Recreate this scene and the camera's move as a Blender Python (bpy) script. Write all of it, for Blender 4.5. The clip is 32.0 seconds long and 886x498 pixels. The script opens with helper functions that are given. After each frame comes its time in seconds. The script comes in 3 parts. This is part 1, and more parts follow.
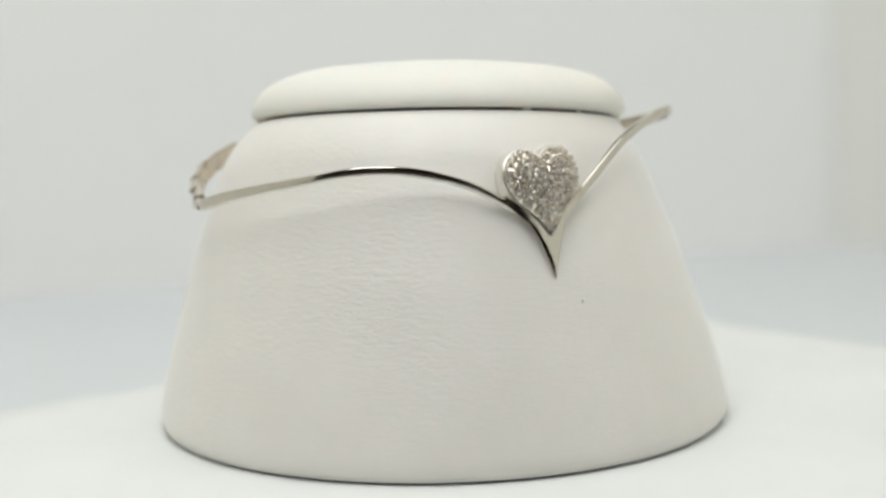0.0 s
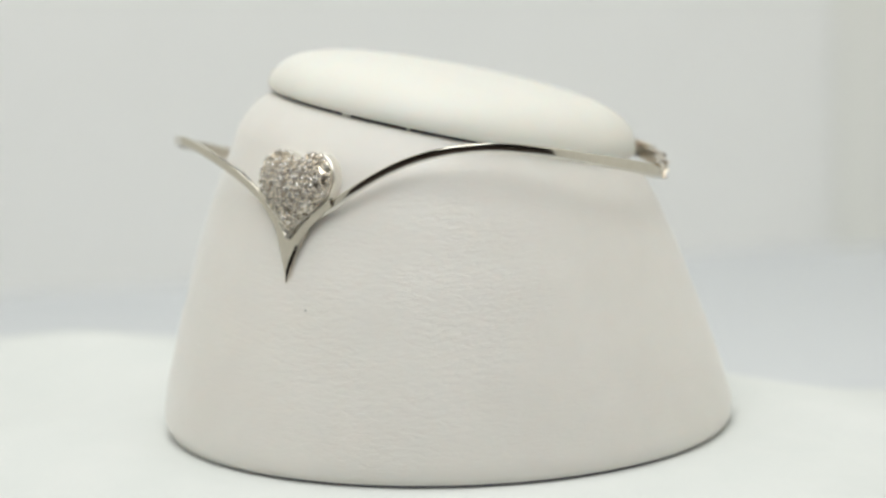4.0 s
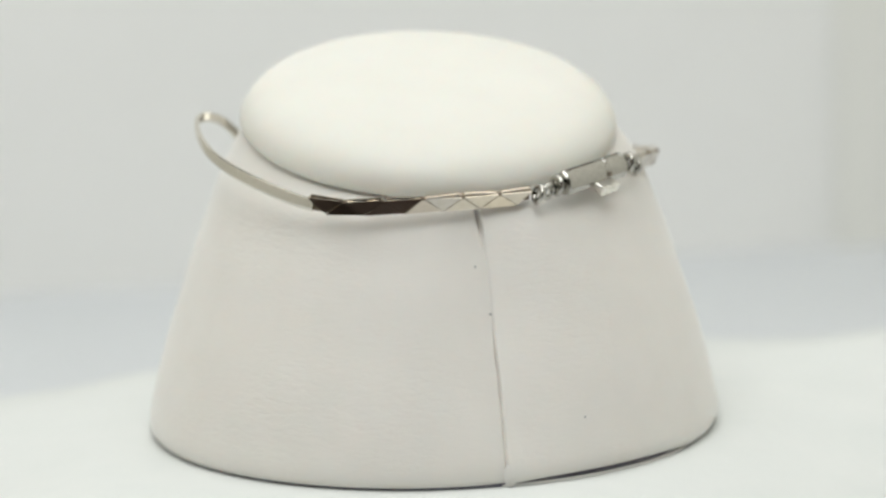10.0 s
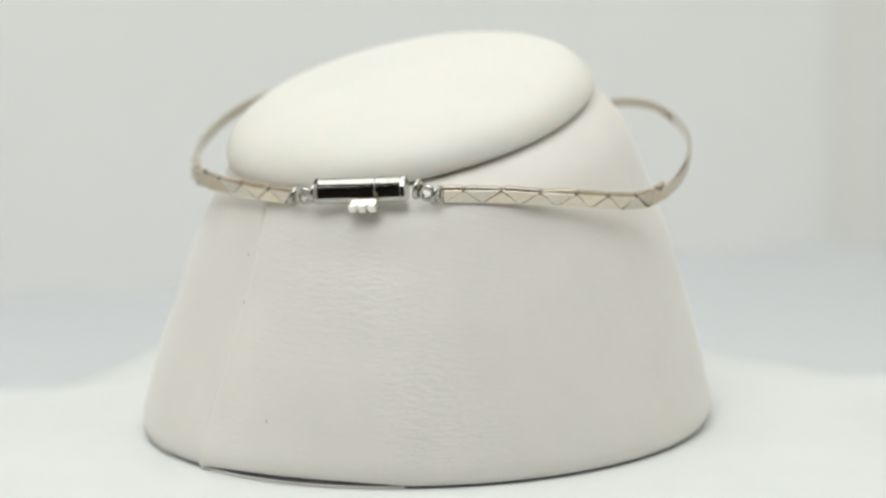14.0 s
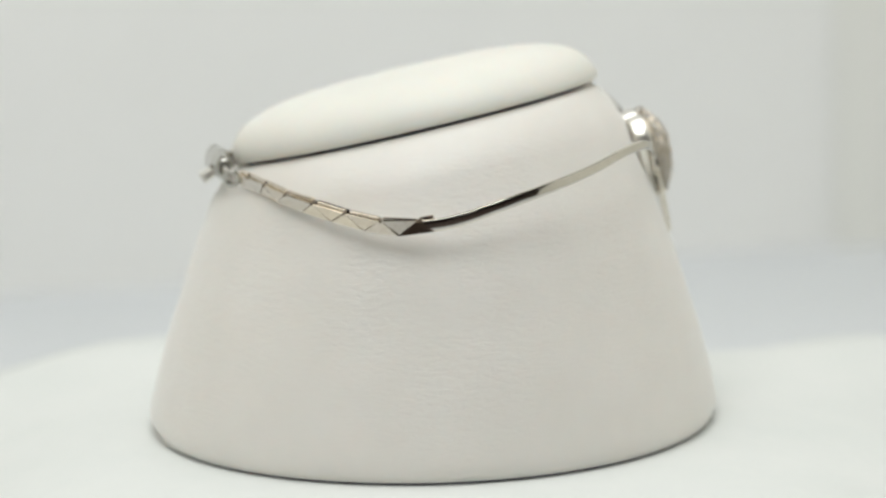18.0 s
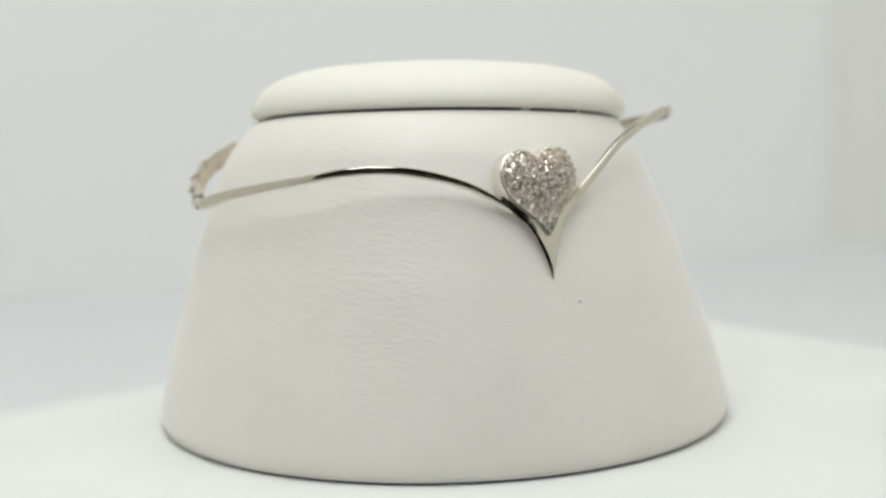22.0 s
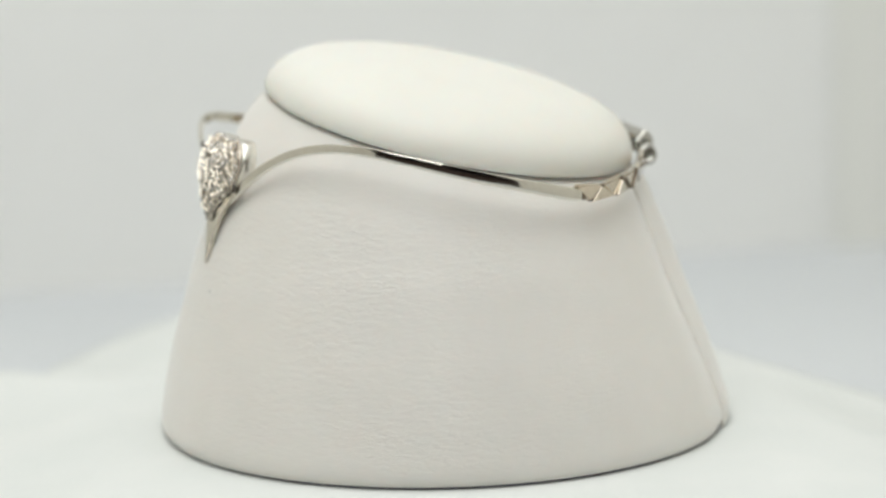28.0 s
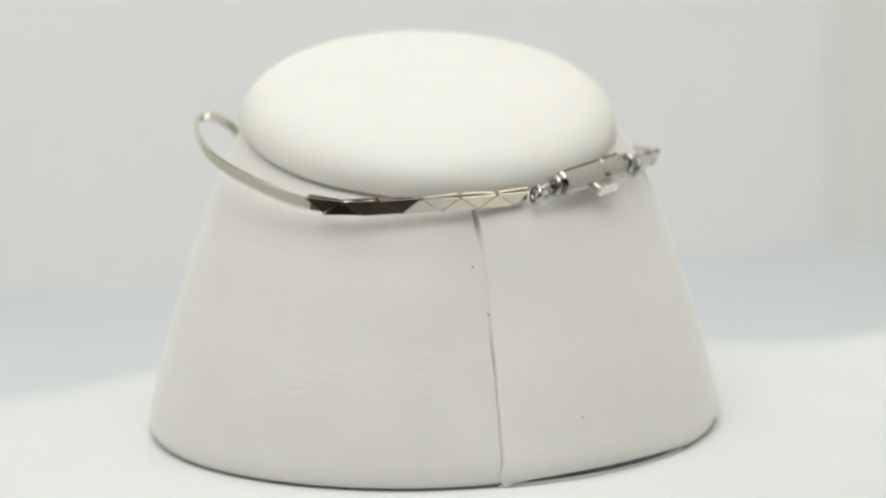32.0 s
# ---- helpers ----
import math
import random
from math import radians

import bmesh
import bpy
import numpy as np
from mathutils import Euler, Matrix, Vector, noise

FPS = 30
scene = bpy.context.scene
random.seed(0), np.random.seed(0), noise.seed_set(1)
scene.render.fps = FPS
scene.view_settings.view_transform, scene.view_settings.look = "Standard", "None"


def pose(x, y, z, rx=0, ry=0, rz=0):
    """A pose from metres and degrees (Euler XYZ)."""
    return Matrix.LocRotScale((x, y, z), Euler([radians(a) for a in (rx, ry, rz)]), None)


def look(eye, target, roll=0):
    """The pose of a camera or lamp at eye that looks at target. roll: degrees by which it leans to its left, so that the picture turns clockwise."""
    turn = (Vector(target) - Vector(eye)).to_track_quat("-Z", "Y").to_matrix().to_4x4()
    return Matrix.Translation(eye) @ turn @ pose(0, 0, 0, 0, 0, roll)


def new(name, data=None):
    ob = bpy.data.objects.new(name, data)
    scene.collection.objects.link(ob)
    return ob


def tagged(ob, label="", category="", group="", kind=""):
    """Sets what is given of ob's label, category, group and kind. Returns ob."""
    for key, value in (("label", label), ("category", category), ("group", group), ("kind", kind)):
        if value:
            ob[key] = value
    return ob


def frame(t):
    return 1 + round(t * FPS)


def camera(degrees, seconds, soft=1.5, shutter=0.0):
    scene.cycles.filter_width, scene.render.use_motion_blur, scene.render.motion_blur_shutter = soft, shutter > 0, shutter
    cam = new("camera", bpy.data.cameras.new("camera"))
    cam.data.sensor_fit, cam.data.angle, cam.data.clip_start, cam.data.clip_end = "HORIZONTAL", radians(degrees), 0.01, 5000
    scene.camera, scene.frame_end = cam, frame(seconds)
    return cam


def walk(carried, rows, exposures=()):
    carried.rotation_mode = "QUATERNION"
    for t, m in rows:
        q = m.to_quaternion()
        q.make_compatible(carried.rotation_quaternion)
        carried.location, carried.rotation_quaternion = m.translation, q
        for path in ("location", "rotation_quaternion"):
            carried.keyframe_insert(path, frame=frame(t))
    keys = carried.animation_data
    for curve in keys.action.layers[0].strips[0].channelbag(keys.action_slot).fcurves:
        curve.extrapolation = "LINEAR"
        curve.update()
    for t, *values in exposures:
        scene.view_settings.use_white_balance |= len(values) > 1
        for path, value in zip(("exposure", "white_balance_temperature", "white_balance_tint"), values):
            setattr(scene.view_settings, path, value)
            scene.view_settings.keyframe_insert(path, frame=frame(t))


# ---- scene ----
# ---------------------------------------------------------------- camera
EYE = (0.0, -1.117, 0.2632)
PITCH, YAW, ROLL = 11.127, -0.119, -1.483
_p, _y = radians(PITCH), radians(YAW)
AIM = (EYE[0] - math.sin(_y) * math.cos(_p), EYE[1] + math.cos(_y) * math.cos(_p), EYE[2] - math.sin(_p))
cam = camera(11.194, 32.0, soft=2.7)
walk(cam, [(0.0, look(EYE, AIM, ROLL)), (32.0, look(EYE, AIM, ROLL))])
cam.data.dof.use_dof = True
cam.data.dof.focus_distance = 1.075
cam.data.dof.aperture_fstop = 8.5

# the turntable turns clockwise, one round in 21.96 s
TURN_START, TURN_RATE = 28.985, -16.392

# ---------------------------------------------------------------- light
world = bpy.data.worlds.new("world")
scene.world = world
world.use_nodes = True
world.node_tree.nodes["Background"].inputs["Color"].default_value = (0.55, 0.6, 0.65, 1)
world.node_tree.nodes["Background"].inputs["Strength"].default_value = 0.05
scene.view_settings.exposure = 0.0


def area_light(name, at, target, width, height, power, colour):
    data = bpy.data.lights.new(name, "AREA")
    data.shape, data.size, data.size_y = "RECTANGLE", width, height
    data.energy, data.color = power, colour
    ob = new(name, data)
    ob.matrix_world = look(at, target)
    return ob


area_light("front_softbox", (-0.10, -0.62, 0.86), (0.0, 0.0, 0.04), 0.6, 0.5, 4.55, (0.975, 1.0, 0.985))
area_light("top_softbox", (0.0, -0.02, 0.60), (0.0, -0.02, 0.0), 0.6, 0.5, 2.1, (0.975, 1.0, 0.985))
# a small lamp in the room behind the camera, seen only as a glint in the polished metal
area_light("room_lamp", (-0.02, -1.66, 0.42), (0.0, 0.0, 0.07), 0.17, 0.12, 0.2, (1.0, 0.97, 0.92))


# ---------------------------------------------------------------- materials
def material(name, colour, rough=0.5, metal=0.0):
    m = bpy.data.materials.new(name)
    m.use_nodes = True
    b = m.node_tree.nodes["Principled BSDF"]
    b.inputs["Base Color"].default_value = (*colour, 1)
    b.inputs["Roughness"].default_value = rough
    b.inputs["Metallic"].default_value = metal
    return m


def add(m, kind, **values):
    n = m.node_tree.nodes.new(kind)
    for k, v in values.items():
        n.inputs[k.replace("_", " ")].default_value = v
    return n


def link(m, a, out, b, inp):
    m.node_tree.links.new(a.outputs[out], b.inputs[inp])


def mottle(m, scale, low, high, detail=4.0, stretch=(1, 1, 1)):
    """Base colour that wanders between two colours at two scales."""
    b = m.node_tree.nodes["Principled BSDF"]
    co = add(m, "ShaderNodeTexCoord")
    mp = add(m, "ShaderNodeMapping", Scale=stretch)
    link(m, co, "Object", mp, "Vector")
    big = add(m, "ShaderNodeTexNoise", Scale=scale, Detail=detail, Roughness=0.6)
    link(m, mp, "Vector", big, "Vector")
    ramp = add(m, "ShaderNodeValToRGB")
    ramp.color_ramp.elements[0].position, ramp.color_ramp.elements[1].position = 0.3, 0.7
    ramp.color_ramp.elements[0].color, ramp.color_ramp.elements[1].color = (*low, 1), (*high, 1)
    link(m, big, "Fac", ramp, "Fac")
    link(m, ramp, "Color", b, "Base Color")
    return mp


def bumps(m, mp, layers, patchy=0.0):
    """Relief from stretched noises: (scale, stretch, strength, distance)."""
    b = m.node_tree.nodes["Principled BSDF"]
    last = None
    for scale, stretch, strength, distance in layers:
        s = add(m, "ShaderNodeMapping", Scale=stretch)
        link(m, mp, "Vector", s, "Vector")
        n = add(m, "ShaderNodeTexNoise", Scale=scale, Detail=5.0, Roughness=0.55, Distortion=0.6)
        link(m, s, "Vector", n, "Vector")
        k = add(m, "ShaderNodeBump", Strength=strength, Distance=distance)
        if patchy:
            wide = add(m, "ShaderNodeTexNoise", Scale=patchy, Detail=2.0)
            link(m, mp, "Vector", wide, "Vector")
            span = add(m, "ShaderNodeMapRange", From_Min=0.38, From_Max=0.62, To_Min=0.35 * strength, To_Max=1.25 * strength)
            link(m, wide, "Fac", span, "Value")
            link(m, span, "Result", k, "Strength")
        link(m, n, "Fac", k, "Height")
        if last:
            link(m, last, "Normal", k, "Normal")
        last = k
    link(m, last, "Normal", b, "Normal")


LEATHER = material("white_leatherette", (0.8, 0.79, 0.75), 0.55)
_m = mottle(LEATHER, 55.0, (0.758, 0.726, 0.677), (0.793, 0.76, 0.713))
bumps(LEATHER, _m, [(640.0, (0.5, 0.5, 1.6), 0.25, 0.0006), (1500.0, (1, 1, 1), 0.08, 0.0002)], 38.0)
_b = LEATHER.node_tree.nodes["Principled BSDF"]
_b.inputs["Sheen Weight"].default_value = 0.4
_b.inputs["Sheen Roughness"].default_value = 0.4
_b.inputs["Specular IOR Level"].default_value = 0.95
CUSHION = material("cushion_leatherette", (0.82, 0.81, 0.76), 0.5)
_m = mottle(CUSHION, 40.0, (0.75, 0.735, 0.675), (0.78, 0.765, 0.705))
bumps(CUSHION, _m, [(900.0, (1, 1, 1), 0.08, 0.0002)])
for _skin, _weight in ((LEATHER, 0.15), (CUSHION, 0.4)):
    _b = _skin.node_tree.nodes["Principled BSDF"]
    _b.inputs["Subsurface Weight"].default_value = _weight
    _b.inputs["Subsurface Radius"].default_value = (1.0, 0.75, 0.6)
    _b.inputs["Subsurface Scale"].default_value = 0.006
CLOTH = material("white_cover_cloth", (0.82, 0.83, 0.81), 0.85)
_m = mottle(CLOTH, 25.0, (0.725, 0.745, 0.725), (0.765, 0.775, 0.755))
bumps(CLOTH, _m, [(60.0, (1, 1, 1), 0.15, 0.002), (1800.0, (1, 1, 1), 0.2, 0.0002)])
# dark grey for the underside board and the shade painted in the gap
GAP_BOARD = material("dark_gap_and_board", (0.035, 0.03, 0.04), 0.9)
mottle(GAP_BOARD, 900.0, (0.10, 0.093, 0.117), (0.17, 0.16, 0.195))
STRAND = material("white_thread", (0.75, 0.74, 0.7), 0.7)
mottle(STRAND, 900.0, (0.7, 0.69, 0.66), (0.78, 0.77, 0.73))
SPECK = material("dark_speck", (0.08, 0.08, 0.08), 0.8)
mottle(SPECK, 3000.0, (0.28, 0.28, 0.27), (0.42, 0.41, 0.40))
GOLD = material("white_gold", (0.80, 0.77, 0.70), 0.09, 1.0)
_m = mottle(GOLD, 700.0, (0.68, 0.64, 0.555), (0.73, 0.695, 0.62))
bumps(GOLD, _m, [(260.0, (1, 1, 1), 0.05, 0.0003)])
CAST = material("cast_white_gold", (0.82, 0.80, 0.76), 0.10, 1.0)
_m = mottle(CAST, 900.0, (0.44, 0.43, 0.39), (0.54, 0.52, 0.48))
bumps(CAST, _m, [(260.0, (1, 1, 1), 0.10, 0.0003)])
LINKS = material("rosy_white_gold", (0.7, 0.62, 0.54), 0.10, 1.0)
_m = mottle(LINKS, 500.0, (0.68, 0.615, 0.52), (0.78, 0.725, 0.64))
bumps(LINKS, _m, [(350.0, (1, 1, 1), 0.035, 0.0003)])
# each link has a tint of its own between rosy and grey
_own = add(LINKS, "ShaderNodeObjectInfo")
_tint = add(LINKS, "ShaderNodeMix")
_tint.data_type, _tint.blend_type = "RGBA", "MULTIPLY"
_tint.inputs[0].default_value = 1.0
_ramp = add(LINKS, "ShaderNodeValToRGB")
_ramp.color_ramp.elements[0].color, _ramp.color_ramp.elements[1].color = (0.86, 0.86, 0.86, 1), (1.0, 0.95, 0.88, 1)
link(LINKS, _own, "Random", _ramp, "Fac")
_b = LINKS.node_tree.nodes["Principled BSDF"]
_from = _b.inputs["Base Color"].links[0].from_socket
LINKS.node_tree.links.new(_from, _tint.inputs[6])
LINKS.node_tree.links.new(_ramp.outputs["Color"], _tint.inputs[7])
LINKS.node_tree.links.new(_tint.outputs[2], _b.inputs["Base Color"])
PAVE = material("warm_setting_gold", (0.58, 0.52, 0.43), 0.22, 1.0)
mottle(PAVE, 1200.0, (0.64, 0.57, 0.47), (0.92, 0.86, 0.77))
CORE = material("darkened_gold", (0.2, 0.16, 0.12), 0.5, 0.8)
mottle(CORE, 900.0, (0.14, 0.11, 0.08), (0.26, 0.21, 0.16))
SATIN = material("satin_white_gold", (0.78, 0.74, 0.65), 0.28, 1.0)
_m = mottle(SATIN, 900.0, (0.80, 0.77, 0.70), (0.87, 0.84, 0.78))
GEM = material("diamond", (0.98, 0.915, 0.81), 0.0)
_b = GEM.node_tree.nodes["Principled BSDF"]
_b.inputs["IOR"].default_value = 2.4
_b.inputs["Transmission Weight"].default_value = 0.85
PAPER = material("backdrop_paper", (0.78, 0.79, 0.77), 0.9)
_m = mottle(PAPER, 3.0, (0.806, 0.804, 0.788), (0.826, 0.824, 0.812))
bumps(PAPER, _m, [(300.0, (1, 1, 1), 0.05, 0.0005)])
SIDE = material("side_panel", (0.42, 0.41, 0.37), 0.85)
mottle(SIDE, 5.0, (0.78, 0.76, 0.70), (0.82, 0.80, 0.74))
SHEET = material("floor_paper", (0.52, 0.54, 0.57), 0.85)
_m = mottle(SHEET, 4.0, (0.685, 0.705, 0.725), (0.715, 0.735, 0.755))
bumps(SHEET, _m, [(200.0, (1, 1, 1), 0.05, 0.0005)])
DARK = material("dark_room_paint", (0.04, 0.03, 0.02), 0.8)
_m = mottle(DARK, 2.0, (0.030, 0.021, 0.015), (0.045, 0.033, 0.025))
TABLE = material("dark_table", (0.02, 0.014, 0.011), 0.7)
_m = mottle(TABLE, 6.0, (0.040, 0.024, 0.018), (0.065, 0.039, 0.030), stretch=(1, 12, 1))
PLATTER = material("white_plastic", (0.8, 0.8, 0.8), 0.5)
mottle(PLATTER, 8.0, (0.78, 0.78, 0.78), (0.82, 0.82, 0.82))


# ---------------------------------------------------------------- mesh helpers
def mesh_of(name, verts, faces, mat, smooth=True, sharp=0):
    me = bpy.data.meshes.new(name)
    me.from_pydata([tuple(v) for v in verts], [], faces)
    me.materials.append(mat)
    me.polygons.foreach_set("use_smooth", [smooth] * len(me.polygons))
    me.update()
    if smooth and sharp:
        me.set_sharp_from_angle(angle=radians(sharp))
    return me


def part(name, data, material_of, parent, label=""):
    """Links a bmesh or a mesh as one object under a thing or a part."""
    if isinstance(data, bmesh.types.BMesh):
        me = bpy.data.meshes.new(name)
        bmesh.ops.recalc_face_normals(data, faces=data.faces)
        data.to_mesh(me)
        data.free()
        me.materials.append(material_of)
    else:
        me = data
    ob = new(name, me)
    ob.parent = parent
    return tagged(ob, label=label)


def tube_faces(rings, around, close_u=False, caps=True):
    """Quads over a grid of rings, each ring closed; optional end caps."""
    f = []
    for i in range(rings if close_u else rings - 1):
        j = (i + 1) % rings
        for k in range(around):
            n = (k + 1) % around
            f.append((i * around + k, i * around + n, j * around + n, j * around + k))
    if caps and not close_u:
        f.append(tuple(reversed(range(around))))
        f.append(tuple((rings - 1) * around + k for k in range(around)))
    return f


def lathe(profile, m, around=128):
    """Verts and faces of a turned form; profile of (radius, height); m places it."""
    v = []
    for r, hgt in profile:
        for k in range(around):
            a = 2 * math.pi * k / around
            v.append(m @ Vector((r * math.cos(a), r * math.sin(a), hgt)))
    return v, tube_faces(len(profile), around)


def box(size, at=(0, 0, 0), bevel=0.0, segments=2):
    bm = bmesh.new()
    bmesh.ops.create_cube(bm, size=1.0)
    for v in bm.verts:
        v.co = Vector((v.co.x * size[0], v.co.y * size[1], v.co.z * size[2])) + Vector(at)
    if bevel:
        bmesh.ops.bevel(bm, geom=bm.edges[:], offset=bevel, segments=segments, affect="EDGES", profile=0.6)
    return bm


def glide(x, pts):
    """Smooth reading of a table of (x, value)."""
    xs = [p[0] for p in pts]
    if x <= xs[0]:
        return pts[0][1]
    if x >= xs[-1]:
        return pts[-1][1]
    i = max(k for k in range(len(xs)) if xs[k] <= x)
    i = min(i, len(xs) - 2)
    y0, y1 = pts[i][1], pts[i + 1][1]

    def slope(k):
        a, b = max(k - 1, 0), min(k + 1, len(pts) - 1)
        return (pts[b][1] - pts[a][1]) / (xs[b] - xs[a])
    w = xs[i + 1] - xs[i]
    u = (x - xs[i]) / w
    h00, h10, h01, h11 = 2*u**3 - 3*u**2 + 1, u**3 - 2*u**2 + u, -2*u**3 + 3*u**2, u**3 - u**2
    return h00 * y0 + h10 * w * slope(i) + h01 * y1 + h11 * w * slope(i + 1)


# ---------------------------------------------------------------- the setting
FLOOR_Z = -0.045


def slab(name, verts, mat, label, category):
    """A closed box from 8 corners: four below, four above."""
    f = [(3, 2, 1, 0), (4, 5, 6, 7), (0, 1, 5, 4), (1, 2, 6, 5), (2, 3, 7, 6), (3, 0, 4, 7)]
    return tagged(new(name, mesh_of(name, verts, f, mat, False)), label, category, kind="structure")


def block(name, x0, x1, y0, y1, z0, z1, mat, label, category):
    c = [(x0, y0), (x1, y0), (x1, y1), (x0, y1)]
    return slab(name, [(*p, z0) for p in c] + [(*p, z1) for p in c], mat, label, category)


block("floor", -0.36, 0.36, -0.46, 0.62, FLOOR_Z - 0.004, FLOOR_Z, SHEET, "pale bluish-white paper floor of the photo box", "floor")
block("ground", -1.3, 1.3, -1.7, 1.1, FLOOR_Z - 0.06, FLOOR_Z - 0.006, TABLE, "dark tabletop running under the photo box", "table")
# the back wall stands a little askew, its far end to the right
slab("wall_back", [(-0.34, 0.355, FLOOR_Z), (0.34, 0.475, FLOOR_Z), (0.34, 0.495, FLOOR_Z), (-0.34, 0.375, FLOOR_Z),
                   (-0.34, 0.355, 0.55), (0.34, 0.475, 0.55), (0.34, 0.495, 0.55), (-0.34, 0.375, 0.55)],
     PAPER, "plain light grey paper back wall", "wall")
PANEL = material("backdrop_panel", (0.81, 0.815, 0.775), 0.9)
mottle(PANEL, 3.0, (0.76, 0.757, 0.722), (0.78, 0.777, 0.742))
slab("wall_panel", [(0.141, 0.435, FLOOR_Z), (0.339, 0.470, FLOOR_Z), (0.339, 0.4745, FLOOR_Z), (0.141, 0.4395, FLOOR_Z),
                    (0.141, 0.435, 0.55), (0.339, 0.470, 0.55), (0.339, 0.4745, 0.55), (0.141, 0.4395, 0.55)],
     PANEL, "slightly darker paper panel on the back wall", "wall panel")
block("wall_left", -0.36, -0.34, -0.41, 0.60, FLOOR_Z, 0.55, SIDE, "pale grey side wall of the photo box", "wall")
block("wall_right", 0.34, 0.36, -0.37, 0.60, FLOOR_Z, 0.55, SIDE, "pale grey side wall of the photo box", "wall")
Z0, Z1 = FLOOR_Z - 0.06, 1.5
block("wall_room_front", -1.3, 1.3, -1.8, -1.7, Z0, Z1, DARK, "dark plain room wall", "wall")
block("wall_room_back", -1.3, 1.3, 1.1, 1.2, Z0, Z1, DARK, "dark plain room wall", "wall")
block("wall_room_left", -1.4, -1.3, -1.8, 1.2, Z0, Z1, DARK, "dark plain room wall", "wall")
block("wall_room_right", 1.3, 1.4, -1.8, 1.2, Z0, Z1, DARK, "dark plain room wall", "wall")
block("ceiling_room", -1.4, 1.4, -1.8, 1.2, Z1, Z1 + 0.1, DARK, "dark plain room ceiling", "ceiling")

# ---------------------------------------------------------------- turntable and its cover
EDGE_R = (159.5, 5.4, -5.6, 13.7, -2.4, -6.0, -1.9, 7.5, 5.6, -0.5, 0.2, 9.2, 5.1, 1.3, -1.8, 2.9, 4.5, -1.6, 1.9, 1.3, 3.8)
EDGE_Z = (-11.0, -1.2, -0.3, 2.9, 0.4, -0.8, 3.0, -2.7, -0.2, 1.1, 1.3, 0.1, -2.2, 0.5, 0.4, 1.0, -2.5, -0.4, -0.6, 0.5, -1.4)


def waves(c, a):
    """A closed wavy line: mean, then cosine and sine of each harmonic."""
    return 0.001 * (c[0] + sum(c[2 * k - 1] * math.cos(k * a) + c[2 * k] * math.sin(k * a) for k in range(1, len(c) // 2 + 1)))


def build_turntable():
    thing = tagged(new("turntable"), "white round turntable hidden under a cloth cover", "turntable")
    v, f = lathe([(0.0, FLOOR_Z), (0.085, FLOOR_Z), (0.09, FLOOR_Z + 0.003), (0.09, -0.008), (0.087, -0.005), (0.0, -0.005)], Matrix(), 64)
    part("platter", mesh_of("platter", v, f, PLATTER), None, thing)
    return thing


def build_cover():
    """Cloth that lies flat under the bust and sags to an uneven edge."""
    n, rings = 240, 44
    v = []
    for i in range(rings):
        u = i / (rings - 1)
        for k in range(n):
            a = 2 * math.pi * k / n
            re, ze = waves(EDGE_R, a), waves(EDGE_Z, a)
            r = re * u
            flat = 0.078
            w = max(0.0, (r - flat) / (re - flat))
            ruck = 0.0008 * w * noise.noise((r * 40 * math.cos(a), r * 40 * math.sin(a), 3.0))
            v.append((r * math.cos(a), r * math.sin(a), -0.0008 + (ze + 0.0008) * (w * w * (3 - 2 * w)) + ruck))
    top = len(v)
    v += [(x, y, z - 0.0025) for x, y, z in v]
    f = []
    for i in range(rings - 1):
        for k in range(n):
            q = (i * n + k, i * n + (k + 1) % n, (i + 1) * n + (k + 1) % n, (i + 1) * n + k)
            f.append(tuple(reversed(q)))
            f.append(tuple(x + top for x in q))
    for k in range(n):
        a, b = (rings - 1) * n + k, (rings - 1) * n + (k + 1) % n
        f.append((a, a + top, b + top, b))
    return tagged(new("turntable_cover", mesh_of("turntable_cover", v, f, CLOTH)), "smooth white cloth cover with an uneven sagging edge on the turntable", "cloth")


# ---------------------------------------------------------------- the display bust
SLOT_C = Vector((0.0040, 0.0031, 0.0755))
SLOT_TILT, SLOT_AZ, SLOT_R = radians(13.28), radians(57.8), 0.0450
SLOT_N = Vector((math.sin(SLOT_TILT) * math.cos(SLOT_AZ), math.sin(SLOT_TILT) * math.sin(SLOT_AZ), math.cos(SLOT_TILT)))
SLOT_M = Matrix.Translation(SLOT_C) @ Vector((0, 0, 1)).rotation_difference(SLOT_N).to_matrix().to_4x4()
PROFILE = [(0.0, 70.6), (1.5, 71.5), (4.0, 71.7), (8.0, 71.0), (15.0, 69.4), (25.0, 66.6), (33.0, 64.0), (40.0, 61.8), (46.0, 59.8), (52.0, 57.5), (60.0, 54.6), (66.0, 52.2), (72.0, 49.8), (78.0, 47.4), (84.0, 44.6), (92.0, 40.0)]
SEAM = radians(58.9)
# the cover is pulled in along its seam: (height, depth) in millimetres
SEAM_PULL = [(0, 0.9), (4, 1.4), (20, 3.2), (40, 4.4), (50, 4.2), (62, 2.9), (75, 1.0), (90, 0.0)]


def axis_at(z):
    return Vector((glide(z, [(0, 2.7), (40, 1.0), (62, 0.2), (90, 0.0)]), glide(z, [(0, 1.2), (40, 0.3), (62, 0.0), (90, 0.0)]), 0)) * 0.001


